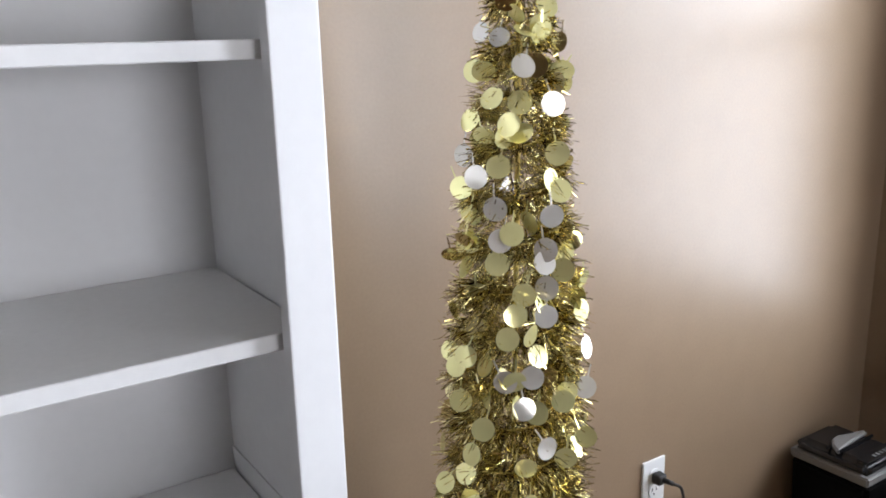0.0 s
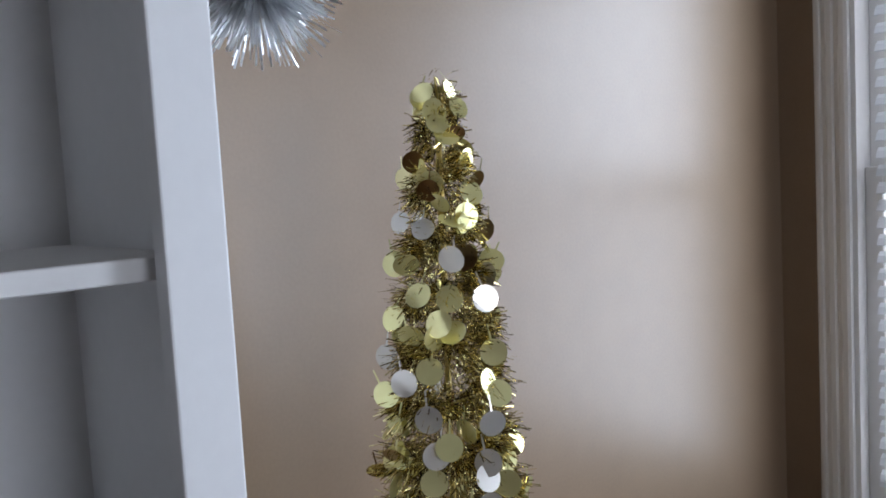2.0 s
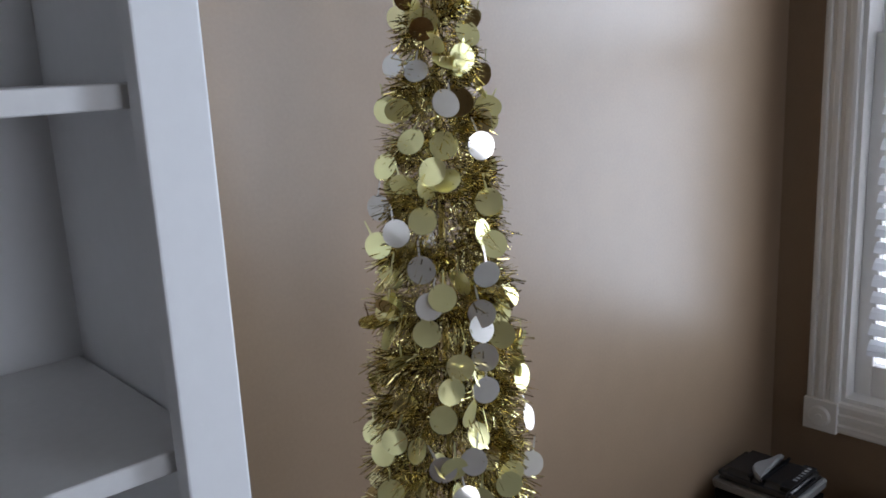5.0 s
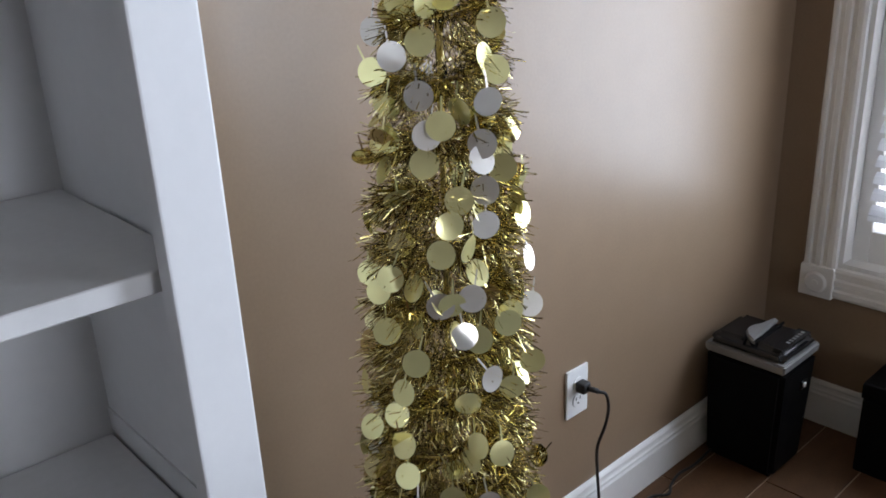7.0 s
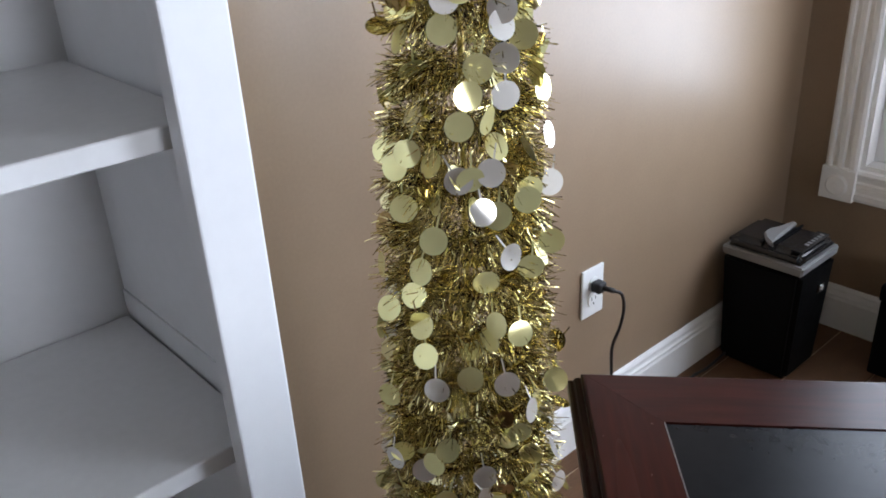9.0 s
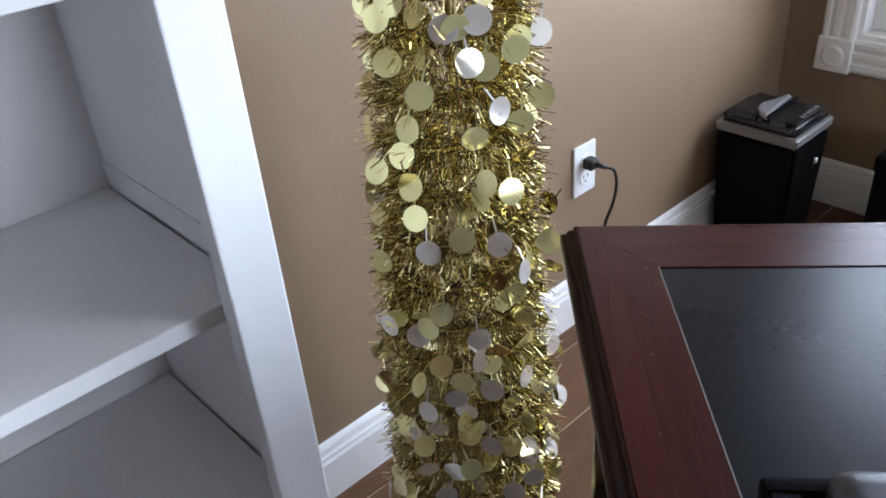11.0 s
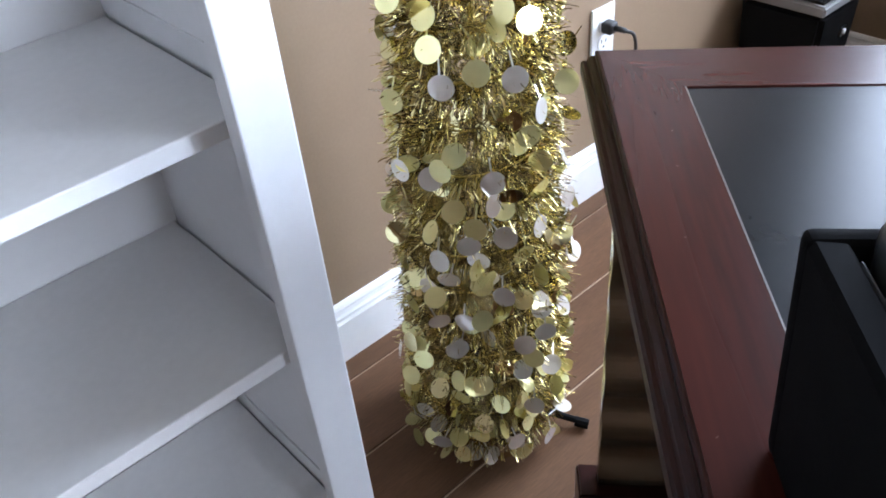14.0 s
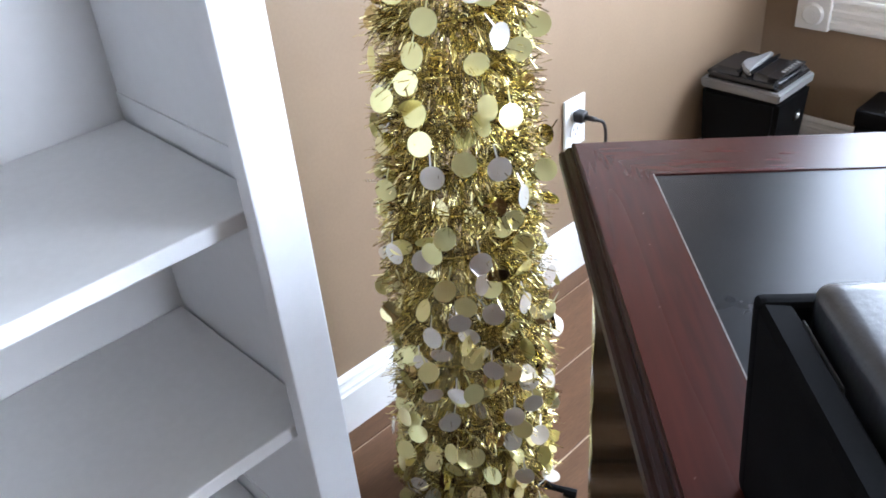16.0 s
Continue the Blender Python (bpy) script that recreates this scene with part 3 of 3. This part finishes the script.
def desk():
    top = 0.757
    d = tagged(empty("desk", C.x, C.y, 0), "dark cherry wooden desk with a black leather inset top", "desk")
    inv = Matrix.Translation((-C.x, -C.y, 0))

    def put(name, bm, mat, label="", parent=d):
        bmesh.ops.transform(bm, matrix=inv, verts=bm.verts)
        return part(name, bm, mat, parent, label)
    # border boards, mitred at the corners
    bu, bv = 0.075, 0.066
    g = 0.00004
    put("top_border", slab(((g, 0), (LU - g, 0), (LU - bu - g, bv), (bu + g, bv)), top - 0.022, top, 0.00015), CHERRY_U, "dark cherry veneer border")
    put("top_border", slab(((g, LV), (LU - g, LV), (LU - bu - g, LV - bv), (bu + g, LV - bv)), top - 0.022, top, 0.00015), CHERRY_U)
    put("top_border", slab(((0, g), (0, LV - g), (bu, LV - bv - g), (bu, bv + g)), top - 0.022, top, 0.00015), CHERRY)
    put("top_border", slab(((LU, g), (LU, LV - g), (LU - bu, LV - bv - g), (LU - bu, bv + g)), top - 0.022, top, 0.00015), CHERRY)
    e = 0.0018
    put("leather_inset", slab(((bu + e, bv + e), (LU - bu - e, bv + e), (LU - bu - e, LV - bv - e), (bu + e, LV - bv - e)), top - 0.02, top - 0.0012), LEATHER, "black leather writing surface")
    bm = slab(((bu, bv), (LU - bu, bv), (LU - bu, bv + 0.0011), (bu, bv + 0.0011)), top - 0.02, top + 0.0002)
    put("inlay_line", bm, LINE, "thin pale inlay line")
    rng = random.Random(3)
    bm = bmesh.new()
    for _ in range(10):
        u, v, q = rng.uniform(0.06, 0.66), rng.uniform(0.006, 0.062), rng.uniform(0, 3.1)
        l, w = rng.uniform(0.0005, 0.0015), rng.uniform(0.0003, 0.0005)
        c, n = math.cos(q), math.sin(q)
        bm.faces.new([bm.verts.new(on_desk(u + x * c - y * n, v + x * n + y * c, top + 0.0003)) for x, y in ((-l, -w), (l, -w), (l, w), (-l, w))])
    tagged(put("scuff", bm, SCUFF, "tiny pale nicks in the varnish"), kind="stuff")
    # moulded edge, swept round the top
    prof = ((0.0, top - 0.0006), (0.002, top - 0.001), (0.0035, top - 0.003), (0.0035, top - 0.007), (0.006, top - 0.008), (0.009, top - 0.0115), (0.0105, top - 0.016), (0.0135, top - 0.017), (0.0155, top - 0.020), (0.0155, top - 0.031), (0.012, top - 0.036), (0.004, top - 0.038), (0.0, top - 0.038))
    bm = bmesh.new()
    rings = []
    for o, z in prof:
        rings.append([bm.verts.new(on_desk(u, v, z)) for u, v in ((-o, -o), (LU + o, -o), (LU + o, LV + o), (-o, LV + o))])
    for a, b in zip(rings, rings[1:]):
        for i in range(4):
            bm.faces.new((a[i], a[(i + 1) % 4], b[(i + 1) % 4], b[i]))
    put("edge_moulding", bm, CHERRY_EDGE, "stepped cherry edge moulding")
    put("under_board", slab(((0.002, 0.002), (LU - 0.002, 0.002), (LU - 0.002, LV - 0.002), (0.002, LV - 0.002)), top - 0.042, top - 0.023), CHERRY_EDGE)
    # far panel on its plinth, pedestals set in from the end
    bm = bmesh.new()
    rows = []
    for i in range(85):
        z = 0.102 + (top - 0.144) * i / 84
        wave = 0.006 * math.sin(z * 2 * math.pi / 0.098)
        rows.append([bm.verts.new(on_desk(u, v, z)) for u, v in ((0.022 + wave, 0.022), (0.022 + wave, LV - 0.022), (0.004, LV - 0.022), (0.004, 0.022))])
    for p, q in zip(rows, rows[1:]):
        for i in range(4):
            bm.faces.new((p[i], p[(i + 1) % 4], q[(i + 1) % 4], q[i]))
    bm.faces.new(rows[0])
    bm.faces.new(rows[-1])
    put("back_panel", bm, LACQUER, "glossy dark bronze panel with soft horizontal ribs")
    put("plinth", slab(((-0.012, -0.006), (0.045, -0.006), (0.045, LV + 0.006), (-0.012, LV + 0.006)), 0.0, 0.104, 0.003), CHERRY_EDGE)
    for v0 in (0.36, LV - 0.50):
        body = put("pedestal", slab(((0.05, v0), (LU - 0.06, v0), (LU - 0.06, v0 + 0.40), (0.05, v0 + 0.40)), 0.0, top - 0.042, 0.003), CHERRY_EDGE)
        for z0, z1 in ((0.10, 0.37), (0.385, 0.535), (0.55, 0.70)):
            front = put("drawer", slab(((LU - 0.06, v0 + 0.02), (LU - 0.042, v0 + 0.02), (LU - 0.042, v0 + 0.38), (LU - 0.06, v0 + 0.38)), z0, z1, 0.003), CHERRY, "", body)
            put("handle", tube([on_desk(LU - 0.042, v0 + 0.15, (z0 + z1) / 2), on_desk(LU - 0.02, v0 + 0.16, (z0 + z1) / 2), on_desk(LU - 0.02, v0 + 0.24, (z0 + z1) / 2), on_desk(LU - 0.042, v0 + 0.25, (z0 + z1) / 2)], 0.004), SILVER_PLASTIC, "", body)


desk()


def telephone():
    """Black desk set standing square to the desk's end, its handset lying in a lengthwise cradle."""
    base = Vector((-0.957, -0.893, 0.7575)) - U * 0.024
    ph = tagged(empty("desk_telephone", base.x, base.y, base.z), "black desk telephone with its handset cradled, on the desk", "telephone")
    turn = Matrix(((V.x, -U.x, 0, 0), (V.y, -U.y, 0, 0), (0, 0, 1, 0), (0, 0, 0, 1)))   # local x along the desk, y away from the viewer

    def put(name, bm, mat, label="", parent=ph, smooth=False):
        for v in bm.verts:      # the set leans back
            v.co.y -= 0.020 * (1 - v.co.z / 0.121)
            v.co.z *= 1.05
        bmesh.ops.transform(bm, matrix=turn, verts=bm.verts)
        return part(name, bm, mat, parent, label, smooth)
    bm = prism(((-0.002, 0.004), (0.002, 0.0), (0.215, 0.0), (0.215, 0.098), (0.090, 0.104), (0.088, 0.088), (0.019, 0.088), (0.016, 0.118), (0.014, 0.120), (0.001, 0.121), (-0.002, 0.117)), -0.215, -0.012, "y")
    add_box(bm, (-0.002, -0.012, 0), (0.215, 0.0, 0.121), 0.005, 3)
    body = put("body", bm, MATT_BLACK, "matt black housing")
    for x, y in ((0.02, -0.03), (0.19, -0.03), (0.02, -0.19), (0.19, -0.19)):
        put("foot", box((x - 0.008, y - 0.008, -0.0004), (x + 0.008, y + 0.008, 0.003), 0.001), GREY, "grey rubber foot", body)
    put("cradle_rim", tube([(0.0205, -0.016, 0.106), (0.0205, -0.205, 0.106)], 0.0020), GLOSS_BLACK, "glossy cradle rim", body)
    put("strip", box((0.0175, -0.070, 0.106), (0.0195, -0.018, 0.1165), 0.0008, 1), PADDED, "dark strip along the cradle", body)
    for i in range(4):
        for j in range(3):
            put("key", box((0.112 + j * 0.028, -0.185 + i * 0.026, 0.096), (0.130 + j * 0.028, -0.169 + i * 0.026, 0.109), 0.002, 1), GREY, "", body)
    bm = box((0.025, -0.212, 0.090), (0.088, -0.004, 0.132), 0.013, 4)
    for v in bm.verts:          # hollow grip between the ear and mouth pieces
        k = math.cos(max(-1, min(1, (v.co.y + 0.109) / 0.103)) * math.pi / 2)
        v.co.z -= 0.006 * k
    put("handset", bm, PADDED, "dark satin handset", ph, True)


telephone()


# ---- shredder in the corner ----
def shredder():
    x0, x1, y0, y1 = 0.518, 0.706, -0.236, -0.024
    sh = tagged(empty("paper_shredder", (x0 + x1) / 2, (y0 + y1) / 2, 0), "black paper shredder with a grey rim standing in the corner", "shredder")
    hx, hy = (x1 - x0) / 2, (y1 - y0) / 2

    def frustum(bx, by, tx, ty, z0, z1, bev):
        bm = bmesh.new()
        vs = [bm.verts.new((sx * a, sy * b, z)) for a, b, z in ((bx, by, z0), (tx, ty, z1)) for sx, sy in ((-1, -1), (1, -1), (1, 1), (-1, 1))]
        bm.faces.new(vs[:4])
        bm.faces.new(vs[4:])
        for i in range(4):
            j = (i + 1) % 4
            bm.faces.new((vs[i], vs[j], vs[4 + j], vs[4 + i]))
        bmesh.ops.recalc_face_normals(bm, faces=bm.faces)
        bmesh.ops.bevel(bm, geom=bm.edges[:], offset=bev, segments=3, affect="EDGES")
        return bm
    binb = part("bin", frustum(hx - 0.018, hy - 0.014, hx - 0.004, hy - 0.003, 0.0, 0.306, 0.012), BLACK, sh, "matt black waste bin")
    part("window_badge", box((0.012, -hy + 0.002, 0.222), (0.044, -hy + 0.014, 0.249), 0.004), GLOSS_BLACK, binb)
    part("indicator", box((0.022, -hy - 0.002, 0.230), (0.033, -hy + 0.006, 0.241), 0.002), PLATE, binb, "small white mark")
    part("rim", frustum(hx - 0.004, hy - 0.003, hx - 0.001, hy - 0.001, 0.304, 0.329, 0.004), RIM_GREY, sh, "light grey rim")
    head = part("head", frustum(hx + 0.001, hy + 0.001, hx - 0.020, hy - 0.016, 0.327, 0.357, 0.014), GLOSS_BLACK, sh, "glossy black cutting head")
    bm = bmesh.new()
    add_box(bm, (-0.076, -0.018, 0.355), (0.076, -0.012, 0.362), 0.002)
    add_box(bm, (-0.076, 0.012, 0.355), (0.076, 0.018, 0.360), 0.002)
    part("feed_slot", bm, BLACK, head)
    bm = prism(((-0.076, -0.012), (-0.058, 0.012), (-0.030, 0.030), (-0.004, 0.034), (0.026, 0.022), (0.076, 0.012), (0.076, 0.000), (-0.02, -0.008), (-0.076, -0.018)), 0.355, 0.365, "z")
    bmesh.ops.recalc_face_normals(bm, faces=bm.faces)
    bmesh.ops.bevel(bm, geom=[e for e in bm.edges if all(v.co.z > 0.363 for v in e.verts)], offset=0.004, segments=3, affect="EDGES")
    part("feed_guard", bm, SILVER_PLASTIC, head, "silver feed guard")
    part("control_strip", box((-0.070, -hy + 0.018, 0.3555), (0.070, -hy + 0.050, 0.3590), 0.002), GLOSS_BLACK, head)
    for i in range(6):
        part("marking", box((-0.026 + i * 0.015, -hy + 0.026, 0.3590), (-0.018 + i * 0.015, -hy + 0.036, 0.3596)), GREY, head)


shredder()


# ---- outlet, plug and cord ----
def outlet():
    w, h = 0.070, 0.1145
    o = tagged(empty("wall_outlet", w / 2, -0.0005, 0.325), "white duplex wall outlet plate", "outlet")
    plate = part("plate", box((-w / 2, -0.006, 0), (w / 2, 0, h), 0.0022), PLATE, o)
    for zc in (0.076, 0.038):
        bm = bmesh.new()
        made = bmesh.ops.create_cone(bm, cap_ends=True, segments=28, radius1=0.0172, radius2=0.0165, depth=0.002)["verts"]
        bmesh.ops.transform(bm, matrix=pose(0, -0.0068, zc, 90), verts=made)
        face = part("receptacle", bm, PLATE, o)
        bm = bmesh.new()
        add_box(bm, (-0.0075, -0.0083, zc), (-0.0057, -0.0079, zc + 0.008))
        add_box(bm, (0.0057, -0.0083, zc), (0.0075, -0.0079, zc + 0.008))
        add_box(bm, (-0.002, -0.0083, zc - 0.010), (0.002, -0.0079, zc - 0.006))
        part("slot", bm, BLACK, face)
    bm = bmesh.new()
    made = bmesh.ops.create_cone(bm, cap_ends=True, segments=12, radius1=0.003, radius2=0.003, depth=0.001)["verts"]
    bmesh.ops.transform(bm, matrix=pose(0, -0.0065, 0.057, 90), verts=made)
    part("screw", bm, SILVER_PLASTIC, o)


outlet()


def power_cord():
    c = tagged(empty("power_cord", 0.035, -0.01, 0.40), "black power cord plugged into the wall outlet", "power cord")
    inv = Matrix.Translation((-0.035, 0.01, -0.40))

    def put(name, bm, mat, smooth=True):
        bmesh.ops.transform(bm, matrix=inv, verts=bm.verts)
        return part(name, bm, mat, c, "", smooth)
    bm = box((0.022, -0.034, 0.388), (0.048, -0.0085, 0.412), 0.006, 3)
    put("plug", bm, CORD)
    put("strain_relief", tube([(0.036, -0.032, 0.400), (0.041, -0.044, 0.399), (0.047, -0.053, 0.396)], 0.0058), CORD)
    knots = [(0.047, -0.053, 0.396), (0.062, -0.062, 0.385), (0.074, -0.060, 0.345), (0.077, -0.050, 0.295), (0.066, -0.040, 0.245), (0.074, -0.034, 0.185), (0.086, -0.030, 0.120), (0.094, -0.034, 0.05), (0.125, -0.050, 0.008), (0.20, -0.060, 0.0045), (0.27, -0.050, 0.0045), (0.31, -0.075, 0.0045), (0.345, -0.060, 0.0045), (0.40, -0.048, 0.0045), (0.46, -0.055, 0.0045), (0.53, -0.06, 0.02)]
    put("cord", tube(curve_points(knots, 7), 0.0036), CORD)


power_cord()


def storage_box():
    """Low black box by the east wall with loose white sheets on it."""
    x0, x1, y0, y1, h = 0.72, 0.862, -0.66, -0.345, 0.25
    b = tagged(empty("storage_box", (x0 + x1) / 2, (y0 + y1) / 2, 0), "low black storage box standing by the window wall", "box")
    hx, hy = (x1 - x0) / 2, (y1 - y0) / 2
    part("body", box((-hx, -hy, 0), (hx, hy, h - 0.045), 0.006), BLACK, b)
    part("lid", box((-hx - 0.004, -hy - 0.004, h - 0.044), (hx + 0.004, hy + 0.004, h), 0.008), BLACK, b)
    sheets = tagged(empty("paper_stack", 0.79, -0.51, h), "loose white paper sheets lying on a black box", "paper")
    for i in range(3):
        ob = part("sheet", box((-0.06, -0.10, 0), (0.06, 0.10, 0.0012)), PAPER, sheets)
        ob.matrix_local = pose(0.004 * i, 0.003 * i, 0.0002 + i * 0.0016, 0, 0, 7 * i - 6)


storage_box()

# ---- floor of plank tiles ----
tagged(part("floor", box((W, S, -0.06), (E, 0, -0.0035)), GROUT), "brown wood-look plank tiles with tan grout", "floor", kind="structure")
floor = bpy.data.objects["floor"]


def planks():
    wide, long, gap = 0.1525, 1.2, 0.004
    bm = box((-long / 2 + gap / 2, -wide / 2 + gap / 2, -0.004), (long / 2 - gap / 2, wide / 2 - gap / 2, 0.0), 0.0008, 1)
    first = part("tile", bm, TILE, floor)
    mesh, used = first.data, False
    row = 0
    y = -0.0605
    while y > S - 0.1:
        yc = y + wide / 2
        shift = (0.37, 0.22, 0.527, 0.95)[row % 4]
        k = -5
        while shift + k * long < E + long:
            x = shift + k * long + long / 2
            if W - long / 2 < x < E + long / 2:
                a, b = max(x - long / 2 + gap / 2, W), min(x + long / 2 - gap / 2, E)
                ya, yb = max(yc - wide / 2 + gap / 2, S), min(yc + wide / 2 - gap / 2, 0)
                if b - a > 0.02 and yb - ya > 0.01:
                    if not used:
                        ob, used = first, True
                    else:
                        ob = new("tile", mesh)
                        ob.parent = floor
                    ob.location = ((a + b) / 2, (ya + yb) / 2, 0)
                    ob.scale = ((b - a) / (long - gap), (yb - ya) / (wide - gap), 1)
            k += 1
        row += 1
        y -= wide


planks()
